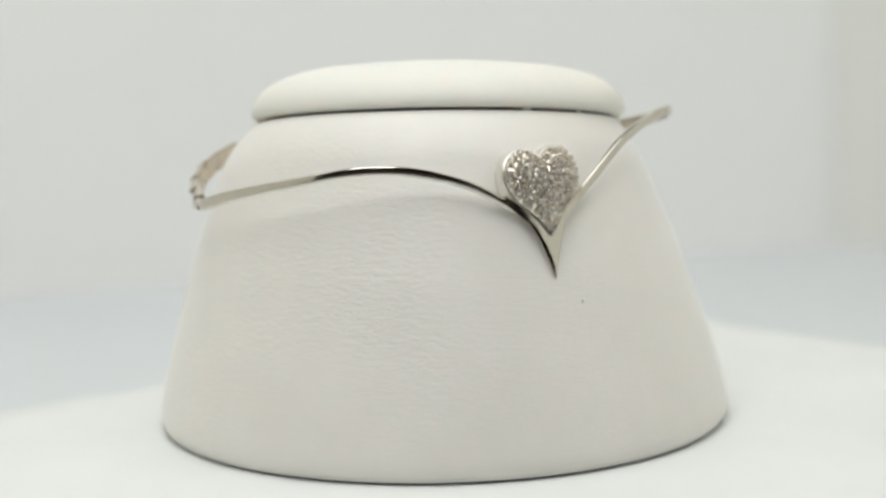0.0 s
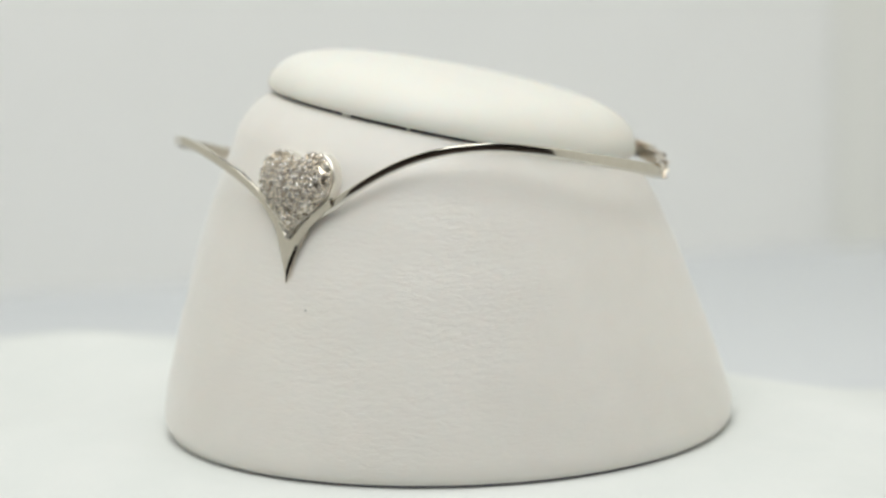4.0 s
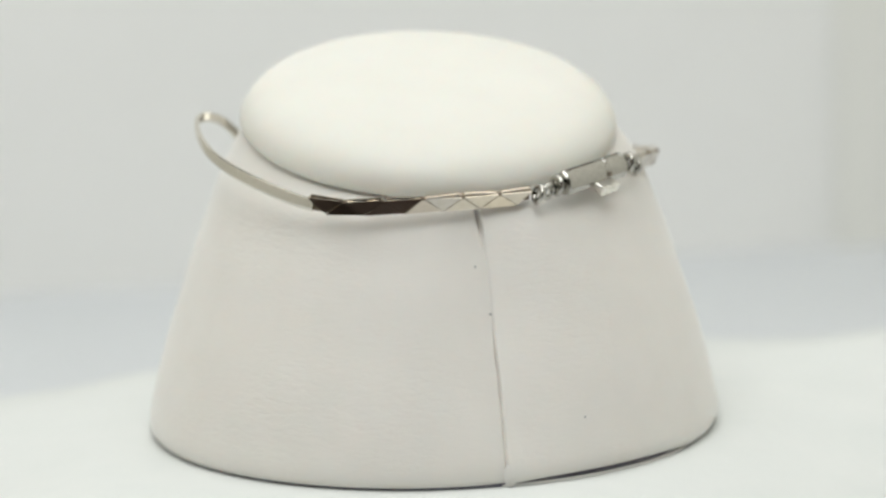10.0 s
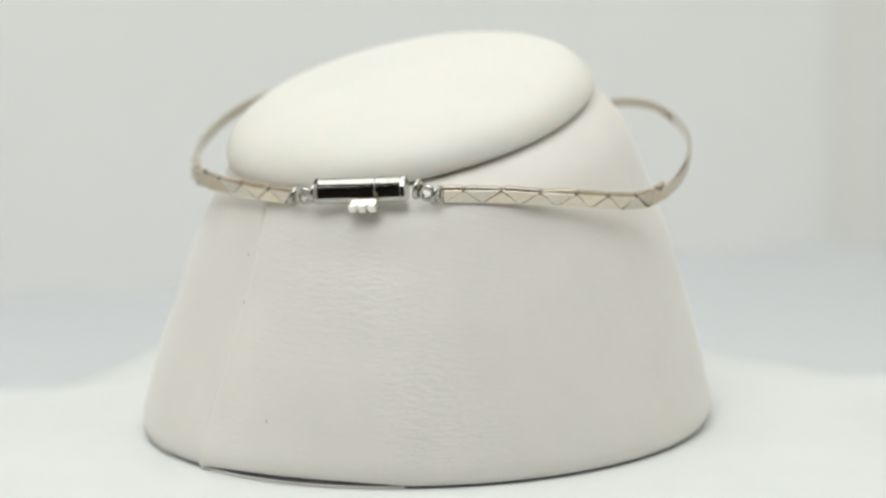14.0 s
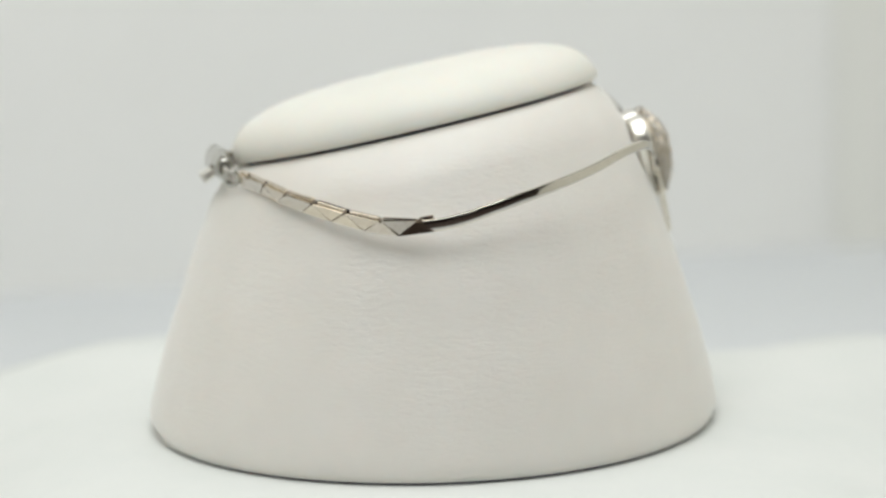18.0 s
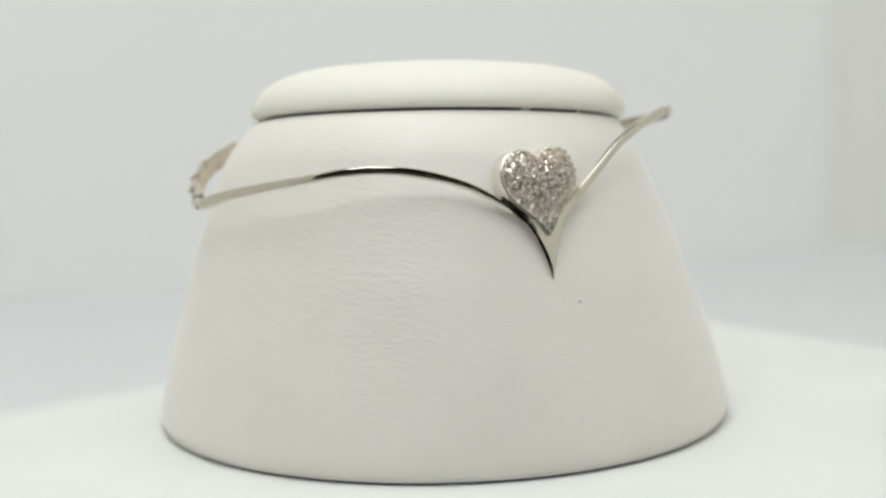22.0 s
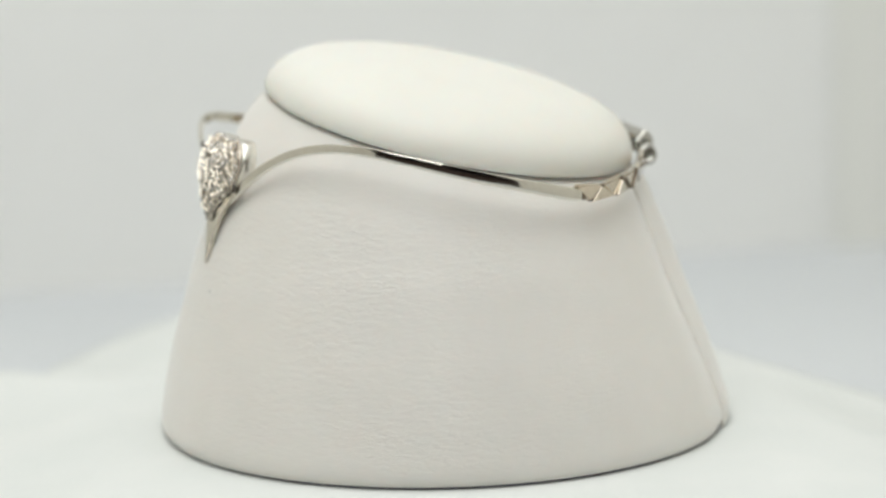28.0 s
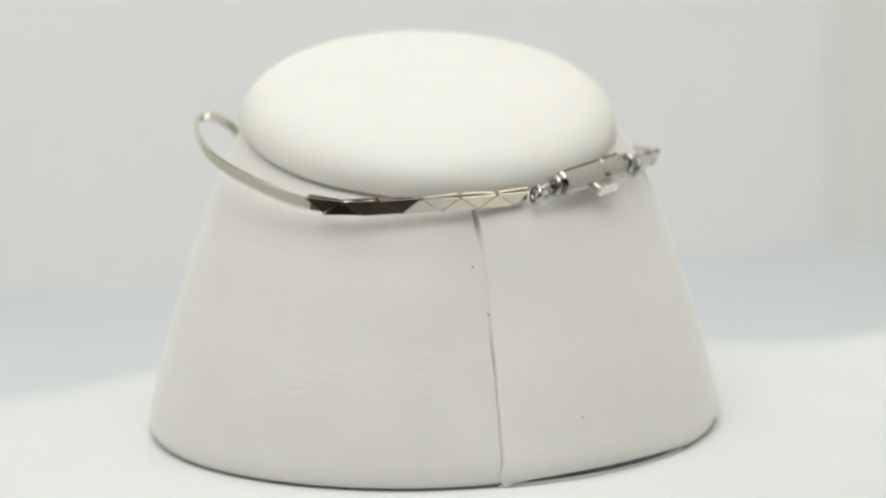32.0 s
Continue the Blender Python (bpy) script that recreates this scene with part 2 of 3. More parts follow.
def body_point(a, s):
    """A point on the covered body; a: bearing, s: 0 at the foot, 1 at the neck's rim."""
    d = Vector((math.cos(a), math.sin(a), 0))
    rim = SLOT_M @ Vector((SLOT_R * math.cos(a - 0.0), SLOT_R * math.sin(a - 0.0), -0.0004))
    z = rim.z * s
    off = (a - SEAM + math.pi) % (2 * math.pi) - math.pi
    pull = glide(z * 1000, SEAM_PULL) * math.exp(-(abs(off) / radians(12.5)) ** 1.7)
    skin = axis_at(z * 1000) + d * ((glide(z * 1000, PROFILE) - pull) * 0.001)
    skin.z = z
    k = min(1.0, (rim.z - z) / 0.010)
    w = math.sqrt(max(0.0, 1 - (1 - k) ** 2))
    flat = Vector((rim.x, rim.y, z))
    return flat.lerp(skin, w)


def build_bust():
    thing = tagged(new("jewelry_display_bust"), "low white leatherette jewelry neck form with a slanted padded top", "display bust")
    turns = sorted({2 * math.pi * k / 420 for k in range(420)} | {SEAM + radians(0.12) * k for k in range(-26, 19)})
    steps = [1 - (1 - k / 70) ** 1.25 for k in range(71)]
    v = []
    for s in steps:
        for a in turns:
            p = body_point(a, s)
            lay = p.z * 1000
            sway = 0.00025 * noise.noise((lay * 0.11, 9.0, 0.0)) - 0.0012 * max(0.0, (lay - 42) / 22)
            arc = (a - SEAM) * Vector((p.x, p.y)).length - sway
            gape = max(0.05, glide(lay, [(0, 0.3), (8, 0.7), (30, 0.75), (38, 0.2), (52, 0.1), (58, 1.4), (90, 1.4)]) + 0.9 * noise.noise((lay * 0.16, 5.0, 0.0)))
            dip = -0.0014 * gape * math.exp(-(arc / (0.00045 if lay > 55 else 0.00024)) ** 2)
            lap = 0.0008 * (1 - math.exp(-arc / 0.0006)) * math.exp(-arc / 0.010) if arc > 0 else 0.0
            if lay < 12:
                lap *= 1 + 1.2 * (12 - lay) / 12
            soft = 0.00028 * noise.noise((p.x * 60, p.y * 60, p.z * 60))
            near = 1.0 if abs(arc) < 0.03 else 0.0
            # behind the seam the foot does not quite reach the board
            turn = math.degrees(a - SEAM)
            p.z += 0.0011 * math.sin(math.pi * min(max((turn - 1) / 46, 0.0), 1.0)) ** 0.5 * max(0.0, 1 - lay / 10)
            v.append(p + Vector((p.x, p.y, 0)).normalized() * (near * (dip + lap) + soft * min(1, s * 6)))
    n = len(turns)
    part("body", mesh_of("body", v, tube_faces(len(steps), n), LEATHER), None, thing, "white grained leatherette cover with a seam")
    prof = [(0.0000, 0.0003), (0.0435, 0.0003), (0.0459, 0.0005), (0.0466, 0.0011), (0.0468, 0.0020), (0.0466, 0.0033), (0.0461, 0.0047), (0.0452, 0.0062), (0.0439, 0.0077), (0.0421, 0.0091), (0.0394, 0.0105), (0.0357, 0.0117), (0.0308, 0.0127), (0.0245, 0.0134), (0.0160, 0.0138), (0.0080, 0.0140), (0.0000, 0.0141)]
    vv, ff = lathe(prof, SLOT_M, 160)
    # the padding is a little uneven round its edge
    mid = SLOT_M.translation
    vv = [p + (p - mid) * (0.006 * noise.noise(p * 70) + 0.0025 * noise.noise(p * 260)) for p in vv]
    part("cushion", mesh_of("cushion", vv, ff, CUSHION), None, thing, "rounded cream-white padded top disc")
    # dark disc added in the gap, its colour stands in for shade
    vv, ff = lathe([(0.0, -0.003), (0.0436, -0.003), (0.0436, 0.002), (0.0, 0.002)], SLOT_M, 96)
    part("gap_shade", mesh_of("gap_shade", vv, ff, GAP_BOARD), None, thing, "dark disc painted as the shade in the gap under the padded top")
    foot = Matrix.Translation((0.0027, 0.0012, 0))
    vv, ff = lathe([(0.0, -0.0008), (0.0694, -0.0008), (0.0698, -0.0004), (0.0698, 0.0008), (0.0, 0.0008)], foot, 128)
    part("base_board", mesh_of("base_board", vv, ff, GAP_BOARD), None, thing, "dark underside board")
    # pin holes and a speck in the cover
    dot = bmesh.new()
    bmesh.ops.create_icosphere(dot, subdivisions=2, radius=0.00055)
    hole = bpy.data.meshes.new("pin_hole")
    dot.to_mesh(hole)
    dot.free()
    hole.materials.append(SPECK)
    for deg, z, k in ((55.6, 0.0495, 0.6), (76.3, 0.0134, 0.8), (-84.8, 0.0397, 0.5), (58.6, 0.0385, 0.6)):
        a = radians(deg)
        s = z / body_point(a, 1.0).z
        p, q = body_point(a, s), body_point(a, s - 0.02)
        ob = part("pin_hole", hole, None, thing, "tiny dark pin hole")
        ob.matrix_local = Matrix.Translation(p) @ Matrix.Rotation(a, 4, "Z") @ Matrix.Diagonal((0.35 * k, k, 1.2 * k, 1))
    # threads of glue across the dark gap
    for deg, w in ((-90.0, 0.0021), (-68.0, 0.0007), (-25.0, 0.0006)):
        a = radians(deg)
        bm = box((0.0012, w, 0.0014), (0.0, 0.0, 0.0), 0.0003)
        bm.transform(SLOT_M @ Matrix.Rotation(a, 4, "Z") @ Matrix.Translation((0.0442, 0, 0)))
        part("glue_thread", bm, STRAND, thing, "white glue strand in the gap")
    # the lining paper peeps out under the foot behind the seam
    v = []
    flap = [radians(58 + 1.5 * k) for k in range(33)]
    for i, a in enumerate(flap):
        out = 0.0007 * math.sin(math.pi * i / 32) ** 0.6
        for r, z in ((0.0690, -0.0006), (0.0702 + out, -0.0006), (0.0702 + out, -0.0002), (0.0690, -0.0002)):
            v.append((0.0027 + r * math.cos(a), 0.0012 + r * math.sin(a), z))
    part("base_lining", mesh_of("base_lining", v, tube_faces(33, 4), LEATHER, False), None, thing, "pale lining edge under the foot")
    # the cover's corner folded in at the seam's foot
    bm = bmesh.new()
    bmesh.ops.create_icosphere(bm, subdivisions=3, radius=1.0)
    p = body_point(SEAM + 0.012, 0.03)
    bm.transform(Matrix.Translation(p) @ Matrix.Rotation(SEAM, 4, "Z") @ Matrix.Diagonal((0.0009, 0.0016, 0.0030, 1)))
    for f in bm.faces:
        f.smooth = True
    part("seam_fold", bm, LEATHER, thing, "small fold of leatherette at the seam")
    return thing


# ---------------------------------------------------------------- the necklace
LOOP_A, LOOP_B, LOOP_X, LOOP_C = 0.0631, 0.0550, -0.0008, -0.0020
LOOP_BEND = [(-180, -0.46), (-165, 0.83), (-150, 1.83), (-135, 1.74), (-120, 0.2), (-105, -1.35), (-90, -1.25), (-75, -1.91), (-60, -3.25), (-45, -2.45), (-30, -1.59), (-15, -0.84), (0, -1.06), (15, -0.99), (30, -0.55), (45, -0.31), (60, 0.06), (75, 0.14), (90, 0.0), (105, -0.12), (120, -0.72), (135, -1.43), (150, -1.92), (165, -1.57), (180, -0.46)]
RIGHT_Z = [(-86, 59.7), (-82, 62.5), (-75, 67.4), (-68, 71.7), (-61, 75.0), (-53, 77.5), (-46, 78.7), (-38, 78.9), (-30, 77.7), (-22, 76.0), (-12, 73.2), (-3, 70.7), (5, 68.5), (13, 66.0), (20, 64.9), (33, 65.1), (47, 65.3), (61, 65.1), (72, 65.2)]
LEFT_Z = [(-188, 61.1), (-180, 62.2), (-172, 65.0), (-165, 67.2), (-155, 70.0), (-147, 72.0), (-137, 74.3), (-128, 74.6), (-120, 73.2), (-115, 71.7), (-109, 69.4), (-104, 66.6), (-98, 62.7), (-94, 60.2)]
LEFT_CHAIN_Z = [(111, 67.2), (120, 66.5), (129, 66.3), (138, 65.1), (147, 64.0), (160, 61.6), (166, 60.6), (172, 60.8), (180, 63.0)]


def loop_radius(deg):
    """Distance of the necklace's plan from the axis: an oval, bent a little out of true on the bust."""
    a = radians(deg)
    c, s = math.cos(a), math.sin(a)
    qa = (c / LOOP_A) ** 2 + (s / LOOP_B) ** 2
    qb = -2 * c * LOOP_X / LOOP_A ** 2 - 2 * s * LOOP_C / LOOP_B ** 2
    qc = (LOOP_X / LOOP_A) ** 2 + (LOOP_C / LOOP_B) ** 2 - 1
    r = (-qb + math.sqrt(qb * qb - 4 * qa * qc)) / (2 * qa)
    # the chain hangs flatter on both sides of the clasp
    r -= 0.0018 * math.exp(-((abs((deg - 90 + 180) % 360 - 180) - 30) / 14) ** 2)
    return r + 0.001 * glide((deg + 180) % 360 - 180, LOOP_BEND)


def loop_point(deg):
    """A point of the necklace's plan at a bearing, and the outward direction there."""
    def spot(d):
        return Vector((math.cos(radians(d)), math.sin(radians(d)), 0)) * loop_radius(d)
    run = spot(deg + 1.5) - spot(deg - 1.5)
    return spot(deg), Vector((run.y, -run.x, 0)).normalized()


def band_z(b, table):
    """Height of the band's middle, evened out along its run."""
    lo, hi = table[0][0], table[-1][0]
    return sum(glide(min(max(b + d, lo), hi), table) for d in (-4, -2.7, -1.3, 0, 1.3, 2.7, 4)) / 7


def ribbon(name, bearings, table, tall, thick, mat, lean=None, taper=None, inset=0.0):
    """A metal band on the plan line: flat behind, gently domed in front."""
    half = [(0.5, 0.0), (0.5, 0.22), (0.475, 0.34), (0.43, 0.42), (0.36, 0.465), (0.22, 0.49), (0.0, 0.5), (-0.42, 0.5), (-0.5, 0.44)]
    sec = [(x, -y) for x, y in reversed(half[1:])] + half
    v = []
    for i, b in enumerate(bearings):
        p, n = loop_point(b)
        z = band_z(b, table) * 0.001
        b2 = b + 0.5
        q, _ = loop_point(b2)
        t = (Vector((q.x, q.y, band_z(b2, table) * 0.001)) - Vector((p.x, p.y, z))).normalized()
        o = (n + Vector((0, 0, lean(b) if lean else 0.0))).normalized()
        up = t.cross(o)
        up = -up if up.z < 0 else up
        k = taper(b) if taper else 1.0
        for x, y in sec:
            v.append(Vector((p.x, p.y, z)) + o * (x * thick - inset) + up * (y * tall * k))
    return mesh_of(name, v, tube_faces(len(bearings), len(sec)), mat, True, 30)


def steps_between(a, b, n):
    return [a + (b - a) * i / (n - 1) for i in range(n)]


def heart_line(k):
    """The heart's outline, k in turns, in metres: across and up, from its lower tip."""
    a = 2 * math.pi * k
    x = 16 * math.sin(a) ** 3
    y = 13 * math.cos(a) - 4.3 * math.cos(2 * a) - 2 * math.cos(3 * a) - math.cos(4 * a)
    return x * 0.000665, (y + 16.3) * 0.00079


HEART_M = Matrix.Translation((0.0, -0.0580, 0.0555)) @ Matrix.Rotation(radians(4), 4, "Z") @ Matrix.Rotation(radians(90 - 16), 4, "X")


def inside_heart(x, y, shrink):
    pts = [heart_line(i / 120) for i in range(120)]
    cx, cy = 0.0, 0.0125
    x, y = cx + (x - cx) / shrink, cy + (y - cy) / shrink
    hit = False
    for (x0, y0), (x1, y1) in zip(pts, pts[1:] + pts[:1]):
        if (y0 > y) != (y1 > y) and x < x0 + (y - y0) * (x1 - x0) / (y1 - y0):
            hit = not hit
    return hit


HEART_C = 0.0125
HEART_EDGE = sorted((math.atan2(y - HEART_C, x), math.hypot(x, y - HEART_C)) for x, y in (heart_line(i / 360) for i in range(360)))
HEART_EDGE = [(HEART_EDGE[-1][0] - 2 * math.pi, HEART_EDGE[-1][1])] + HEART_EDGE + [(HEART_EDGE[0][0] + 2 * math.pi, HEART_EDGE[0][1])]


def dome(x, y):
    """Height of the puffed heart's front over its rim."""
    k = math.hypot(x, y - HEART_C) / float(np.interp(math.atan2(y - HEART_C, x), [p[0] for p in HEART_EDGE], [p[1] for p in HEART_EDGE]))
    return 0.0049 * max(0.0, 1 - k ** 2.4) ** 0.62


def build_heart(thing):
    n = 96
    cx, cy = 0.0, HEART_C

    def rings(levels):
        v = []
        for k, hgt in levels:
            for i in range(n):
                x, y = heart_line(i / n)
                x, y = cx + (x - cx) * k, cy + (y - cy) * k
                v.append(HEART_M @ Vector((x, y, dome(x, y) + 0.001 * hgt[0] if isinstance(hgt, tuple) else 0.001 * hgt)))
        return v
    levels = [(0.0, -4.0), (0.93, -4.0), (0.98, -3.7), (1.0, -3.0), (1.006, -1.4), (1.0, -0.2), (0.985, 0.2), (0.96, 0.35), (0.935, 0.2), (0.90, -0.3), (0.0, -0.3)]
    setting = part("heart_setting", mesh_of("heart_setting", rings(levels), tube_faces(len(levels), n), SATIN), None, thing, "puffed white gold heart set with stones")
    levels = [(k, (-0.55,)) for k in (0.96, 0.94, 0.9, 0.84, 0.75, 0.62, 0.45, 0.25, 0.0)]
    part("stone_bed", mesh_of("stone_bed", rings(levels), tube_faces(len(levels), n), PAVE), None, setting, "pierced warm gold bed between the stones")
    # a cut stone: table, crown, girdle and point
    sv, sf = [], []
    for r, hgt, off in ((0.00038, 0.00042, 0.5), (0.00087, 0.00008, 0.0), (0.00087, 0.0, 0.5)):
        for i in range(8):
            a = 2 * math.pi * (i + off) / 8
            sv.append((r * math.cos(a), r * math.sin(a), hgt))
    sv.append((0, 0, -0.0008))
    sf.append(tuple(range(8)))
    for i in range(8):
        j = (i + 1) % 8
        sf += [(i, 8 + j, j), (i, 8 + i, 8 + j), (8 + i, 16 + i, 8 + j), (16 + i, 16 + j, 8 + j), (16 + i, 24, 16 + j)]
    stone = mesh_of("stone", sv, sf, GEM, False)
    rng = random.Random(4)
    spots, beads = [], []
    pitch = 0.00165
    for row in range(-2, 18):
        for col in range(-9, 10):
            x = (col + 0.5 * (row % 2)) * pitch
            y = 0.0022 + row * pitch * 0.866
            if inside_heart(x, y, 0.84):
                spots.append((x, y))
            for dx, dy in ((0.5 * pitch, 0.289 * pitch), (0.0, 0.577 * pitch)):
                if inside_heart(x + dx, y + dy, 0.90):
                    beads.append((x + dx, y + dy))
    # one more row wraps round the heart's steep side
    walked, last = 0.0, None
    for i in range(361):
        x, y = heart_line(i / 360)
        x, y = x * 0.925, HEART_C + (y - HEART_C) * 0.925
        walked += math.hypot(x - last[0], y - last[1]) if last else pitch
        last = (x, y)
        if walked >= pitch:
            walked = 0.0
            spots.append((x, y))
            beads.append((x * 0.96, HEART_C + (y - HEART_C) * 0.96))
    for x, y in spots:
        x, y = x + rng.uniform(-0.0002, 0.0002), y + rng.uniform(-0.0002, 0.0002)
        e = 0.0004
        nx, ny = (dome(x - e, y) - dome(x + e, y)) / (2 * e), (dome(x, y - e) - dome(x, y + e)) / (2 * e)
        steep = max(1.0, math.hypot(nx, ny) / 1.8)
        nx, ny = nx / steep, ny / steep
        ob = part("stone", stone, None, setting)
        turn = Vector((0, 0, 1)).rotation_difference(Vector((nx + rng.uniform(-0.45, 0.45), ny + rng.uniform(-0.45, 0.45), 1)).normalized())
        ob.matrix_local = HEART_M @ Matrix.Translation((x, y, dome(x, y) + rng.uniform(-0.0001, 0.0003))) @ turn.to_matrix().to_4x4() @ Matrix.Rotation(rng.uniform(0, 6.28), 4, "Z") @ Matrix.Scale(rng.uniform(0.72, 1.08), 4)
    bm = bmesh.new()
    for x, y in beads:
        if rng.random() < 0.15:
            continue
        x, y = x + rng.uniform(-0.00025, 0.00025), y + rng.uniform(-0.00025, 0.00025)
        bmesh.ops.create_icosphere(bm, subdivisions=1, radius=rng.uniform(0.00026, 0.00048), matrix=HEART_M @ Matrix.Translation((x, y, dome(x, y) + 0.0001)) @ Matrix.Diagonal((1, 1, 1.9, 1)))
    tagged(part("beadwork", bm, PAVE, setting), kind="stuff")


def build_v_plate(thing):
    """The pointed plate below the heart, where the two arms of the collar meet."""
    low = [(0.0, 45.7), (0.7, 48.6), (1.8, 51.9), (3.5, 56.2), (5.2, 59.3), (6.9, 60.9), (9.0, 62.9), (11.0, 64.6)]
    up = [(0.0, 56.2), (0.7, 56.6), (1.8, 57.9), (3.5, 60.2), (5.2, 61.9), (6.9, 63.3), (9.0, 65.0), (11.0, 66.6)]
    v, f = [], []
    stations = [(-x, a, b) for (x, a), (_, b) in reversed(list(zip(low, up)))][:-1] + [(x, a, b) for (x, a), (_, b) in zip(low, up)]
    for x, a, b in stations:
        strip = min(3.0, 0.42 * (b - a))
        ridge = 0.34 * strip / max(1.0, 4.0 - 0.55 * abs(x)) * max(0.0, 1 - abs(x) / 6.5)
        skew = 0.105 * x * (1 - (x / 11.0) ** 2) if x > -1.5 else (-0.155 + 0.02 * (x + 1.5)) * (1 - ((-x - 1.5) / 9.5) ** 2)

        def depth(z):
            return LOOP_C * 1000 - 55.0 * math.sqrt(1 - (x / 63.5) ** 2) + 0.6 - 3.4 * max(0.0, 63.0 - z) / 17.0 + skew
        for z, push in ((a, 0), (a + strip, ridge), (b - 0.2, ridge), (b, 0.6 * ridge)):
            v.append(Vector((x, depth(z) - 0.5 - push, z)) * 0.001)
        for z in (b, a):
            v.append(Vector((x, depth(z) + 0.5, z)) * 0.001)
    part("v_plate", mesh_of("v_plate", v, tube_faces(len(stations), 6), GOLD, True, 7), None, thing, "polished pointed white gold plate")


def build_chain(thing, start, end, table, lean, swing, pitch, phase):
    """Folded triangular links over a thin core."""
    bearings = steps_between(start, end, 60)
    part("chain_core", ribbon("chain_core", bearings, table, 0.0028, 0.0006, CORE, lean, None, 0.0009), None, thing)
    line = [loop_point(b)[0] for b in steps_between(start, end, 400)]
    run = [0.0]
    for p, q in zip(line, line[1:]):
        run.append(run[-1] + (q - p).length)
    pieces = math.ceil(run[-1] / pitch) + 1

    def at(s):
        s = min(max(s, 0.0), run[-1])
        i = min(range(len(run)), key=lambda k: abs(run[k] - s))
        b = start + (end - start) * i / 399
        p, n = loop_point(b)
        o = (n + Vector((0, 0, lean(b)))).normalized()
        side = Vector((0, 0, 1)).cross(n)
        return Vector((p.x, p.y, band_z(b, table) * 0.001)), o, o.cross(side)
    tall = 0.0035
    knot = box((0.0007, 0.0010, 0.0007), (0, 0, 0), 0.0002)
    joint = bpy.data.meshes.new("link_joint")
    knot.to_mesh(joint)
    knot.free()
    joint.materials.append(CORE)
    rng = random.Random(int(start))
    for k in range(1, pieces):
        if not 0 < k * pitch + phase < run[-1]:
            continue
        p, n, up = at(k * pitch + phase)
        side = up.cross(n)
        m = Matrix((side, n, up)).transposed().to_4x4()
        m.translation = p + up * (0.5 * tall - 0.0001) + n * 0.0003
        part("link_joint", joint, None, thing).matrix_local = m
    # the folded backs of the links show as a strip along the upper edge
    for k in range(pieces):
        s0, s1 = (min(max(c, 0.0), run[-1]) for c in (k * pitch + phase + 0.0005, (k + 1) * pitch + phase - 0.0005))
        if s1 - s0 < 0.002:
            continue
        p, n, up = at(0.5 * (s0 + s1))
        side = (at(s1)[0] - at(s0)[0]).normalized()
        up = side.cross(n) if side.cross(n).z > 0 else n.cross(side)
        p = 0.5 * (at(s0)[0] + at(s1)[0])
        m = Matrix((side, n, up)).transposed().to_4x4()
        m.translation = p + up * (0.5 * tall + 0.0001) - n * 0.0006
        bm = box((s1 - s0, 0.0011, 0.0008), (0, 0, 0), 0.00028)
        bm.transform(m @ Matrix.Rotation(rng.uniform(-0.05, 0.05), 4, "Y"))
        part("link_fold", bm, LINKS, thing)
    for k in range(pieces):
        for kind in (0, 1):
            if kind == 0:
                corners = [(k * pitch, 0.5), ((k + 1) * pitch, 0.5), ((k + 0.5) * pitch, -0.5)]
            else:
                corners = [((k + 0.5) * pitch, -0.5), ((k + 1.5) * pitch, -0.5), ((k + 1) * pitch, 0.5)]
            corners = [(min(max(c + phase, 0.0), run[-1]), hgt) for c, hgt in corners]
            if max(c[0] for c in corners) - min(c[0] for c in corners) < 0.0045:
                continue
            pts = []
            loose = 0.5 if start < 60 else 1.0
            tip, yaw = rng.gauss(0, 0.03) * loose, rng.gauss(0, 0.025) * loose
            centre = sum(c[0] for c in corners) / 3
            b_mid = start + (end - start) * centre / run[-1]
            turn = math.tan(radians(swing(b_mid)))
            rail = [at(c)[0] for c, _ in corners]
            along = (corners[2][0] - corners[0][0]) / max(1e-6, corners[1][0] - corners[0][0])
            rail[2] = rail[0].lerp(rail[1], min(max(along, 0.0), 1.0))
            for (c, hgt), p in zip(corners, rail):
                _, n, up = at(c)
                pts.append((p + up * (hgt * tall) - n * ((c - centre) * (turn + yaw) + hgt * tall * tip), n))
            mid = sum((p for p, _ in pts), Vector()) / 3
            v = []
            for grow, out in ((0.99, -0.0015), (0.99, 0.00050), (0.945, 0.00070)):
                for i, (p, n) in enumerate(pts):
                    fold = (0.0, 0.0, -0.00002 if kind else 0.00002)[i]
                    v.append(mid + (p - mid) * grow + n * (out + fold))
            f = [(2, 1, 0), (6, 7, 8)]
            for r in (0, 3):
                for i in range(3):
                    j = (i + 1) % 3
                    f.append((r + i, r + j, r + 3 + j, r + 3 + i))
            bm = bmesh.new()
            me = mesh_of("link", v, f, LINKS, False)
            for i in (3, 4, 6, 7) if b_mid > 39 else ():
                me.polygons[i].material_index = 1
            bm.from_mesh(me)
            bpy.data.meshes.remove(me)
            part("link", bm, LINKS, thing).data.materials.append(CORE)


def ring_mesh(name, major, minor, mat, n=20, m=8, stretch=1.0):
    v = []
    for i in range(n):
        a = 2 * math.pi * i / n
        for k in range(m):
            b = 2 * math.pi * k / m
            r = major + minor * math.cos(b)
            v.append((r * math.cos(a) * stretch, r * math.sin(a), minor * math.sin(b)))
    return mesh_of(name, v, tube_faces(n, m, close_u=True), mat)


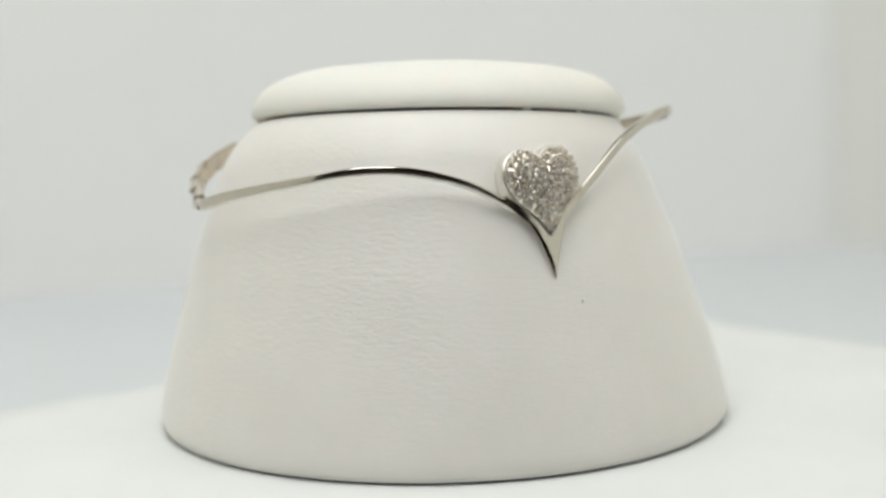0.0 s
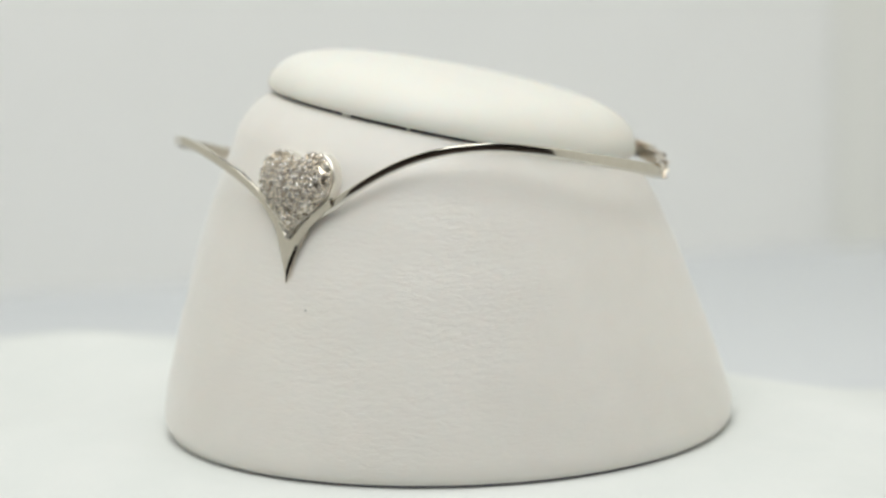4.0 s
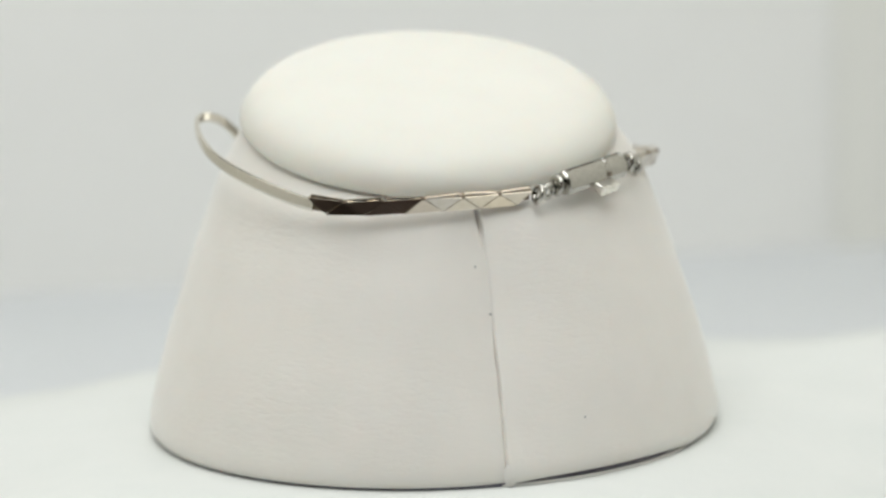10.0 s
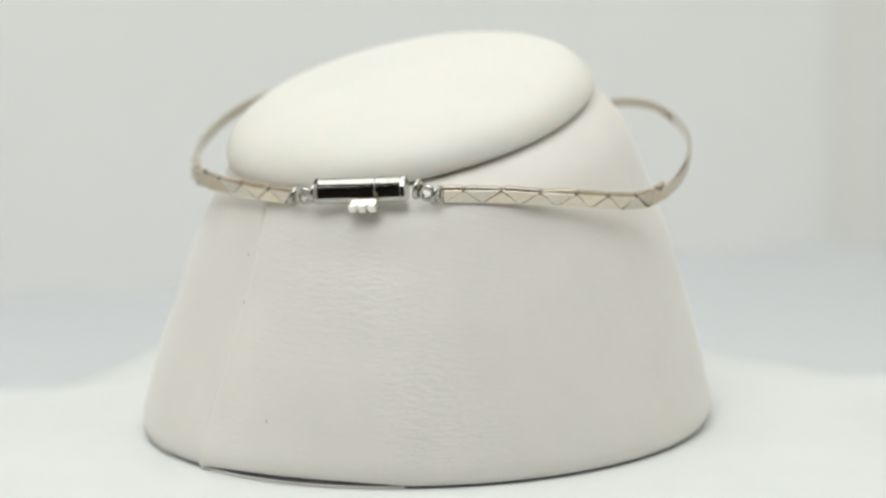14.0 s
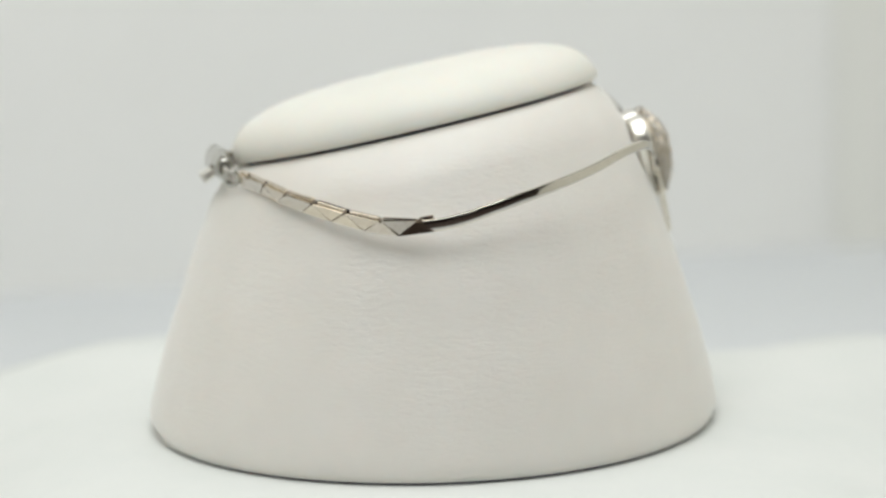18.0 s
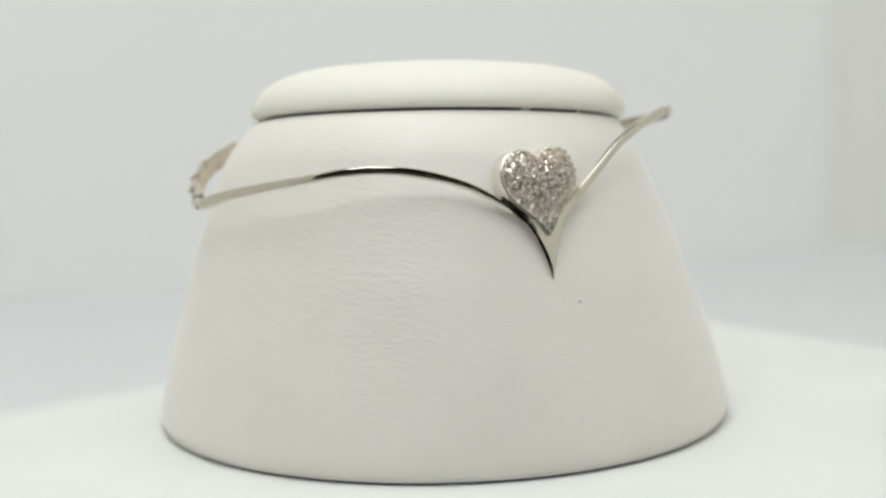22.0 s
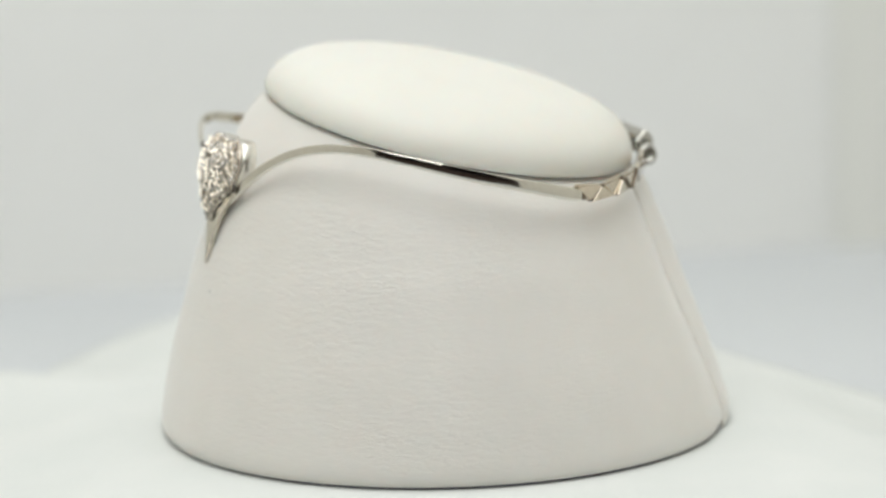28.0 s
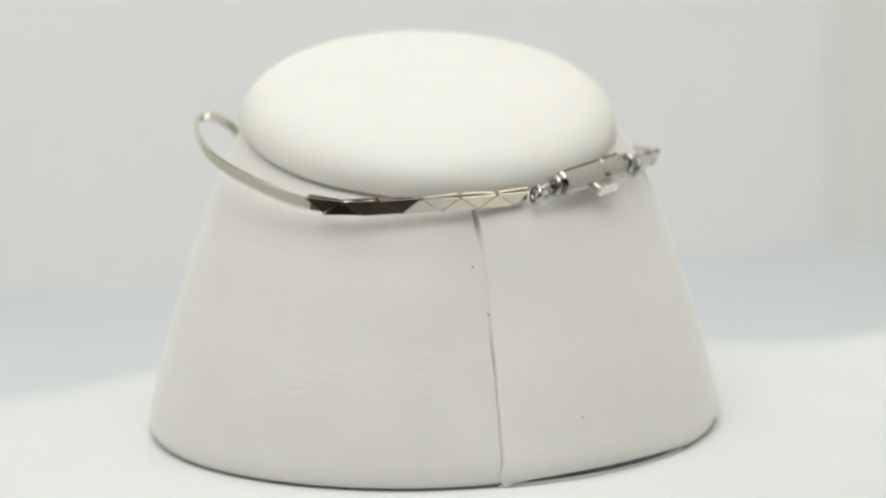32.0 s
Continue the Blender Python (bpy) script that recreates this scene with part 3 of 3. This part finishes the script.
def build_clasp(thing):
    at = Matrix.Translation((-0.0017, 0.0532, 0.0684)) @ Matrix.Rotation(radians(3.0), 4, "Y") @ Matrix.Rotation(radians(5.0), 4, "Z") @ Matrix.Rotation(radians(1.0), 4, "X")
    # barrel: an eight-sided box, softened along its outer ridge
    front = [(0.2, 3.1), (0.65, 2.85), (1.15, 2.4), (1.6, 1.85), (1.95, 1.3), (2.2, 0.75), (2.3, 0.4), (2.34, -1.6), (2.28, -1.85), (1.75, -2.75), (1.1, -3.1)]
    sec = [(0.001 * y, 0.001 * z) for y, z in reversed(front)] + [(-0.001 * y, 0.001 * z) for y, z in front]
    v = []
    ends = [(-0.0115, 0.86), (-0.0112, 0.97), (-0.0104, 1.0), (-0.0102, 0.96), (-0.0098, 0.96), (-0.0041, 0.96), (-0.0038, 0.90), (-0.0033, 0.90), (-0.0030, 0.96), (0.0098, 0.96), (0.0102, 0.96), (0.0104, 1.0), (0.0112, 0.97), (0.0115, 0.86)]
    for x, k in ends:
        for y, z in sec:
            v.append(at @ Vector((x, y * k, z * k)))
    clasp = part("clasp", mesh_of("clasp", v, tube_faces(len(ends), len(sec)), CAST, True, 12), None, thing, "polished rectangular box clasp")
    # a short plate that sticks out and down, its end notched
    bm = box((0.0070, 0.0028, 0.0019), (-0.0012, 0.0032, -0.0024), 0.0006)
    droop = at @ Matrix.Translation((0, 0.002, -0.0024)) @ Matrix.Rotation(radians(-30), 4, "X") @ Matrix.Translation((0, -0.002, 0.0024))
    bm.transform(droop)
    part("clasp_tongue", bm, SATIN, clasp, "small ribbed push tongue")
    bm = box((0.0011, 0.0008, 0.0010), (-0.0042, 0.0023, -0.0008), 0.0003)
    bm.transform(at)
    part("catch_slot", bm, CORE, clasp, "dark catch opening")
    for x in (-0.0036, -0.0012, 0.0012):
        bm = box((0.0021, 0.0014, 0.0023), (x, 0.0045, -0.0025), 0.0006)
        bm.transform(droop)
        part("tongue_rib", bm, SATIN, clasp)
    loop = ring_mesh("jump_ring", 0.0017, 0.00070, CAST, stretch=1.12)
    for x, y, z, rx, ry in ((0.0106, 0.0530, 0.0672, 0, 80), (0.0132, 0.0527, 0.0662, 70, 10), (0.0160, 0.0520, 0.0658, 15, 70), (-0.0158, 0.0522, 0.0690, 0, 80), (-0.0180, 0.0516, 0.0680, 70, -10), (-0.0202, 0.0508, 0.0673, 15, 70)):
        ob = part("jump_ring", loop, None, thing)
        ob.matrix_local = pose(x, y, z, rx, ry, 0)


def build_necklace():
    thing = tagged(new("choker_necklace"), "white gold V-front choker with stone-set heart on a white bust", "necklace")
    thick_at_v = lambda b: 0.95 + 0.35 * min(1.0, max(0.0, (abs(b + 90) - 50) / 45)) - 0.4 * max(0.0, 1 - (abs(b + 90) - 6) / 5)
    part("collar_arm", ribbon("collar_arm", steps_between(-84, 16.5, 95), RIGHT_Z, 0.0024, 0.0011, GOLD, None, thick_at_v), None, thing, "slim polished flat white gold arm")
    part("collar_arm", ribbon("collar_arm", steps_between(-186, -96, 92), LEFT_Z, 0.0024, 0.0011, GOLD, None, thick_at_v), None, thing, "slim polished flat white gold arm")
    build_v_plate(thing)
    build_heart(thing)
    build_chain(thing, 15, 71.5, RIGHT_Z, lambda b: -0.35 * min(1.0, max(0.0, (b - 42) / 6)), lambda b: glide(b, [(14, 2.0), (20, 4.5), (26, 7.5), (40, 7.5), (49, 0.0)]), 0.0095, 0.0)
    build_chain(thing, 113, 176.5, LEFT_CHAIN_Z, lambda b: -0.35 * min(1.0, max(0.0, (171 - b) / 14)), lambda b: 0.0, 0.0092, -0.0041)
    build_clasp(thing)
    return thing


turntable = build_turntable()
cover = build_cover()
bust = build_bust()
necklace = build_necklace()


def motions():
    rows = [(0.5 * k, pose(0, 0, 0, 0, 0, TURN_START + TURN_RATE * 0.5 * k)) for k in range(65)]
    for thing in (turntable, cover, bust, necklace):
        walk(thing, rows)


motions()
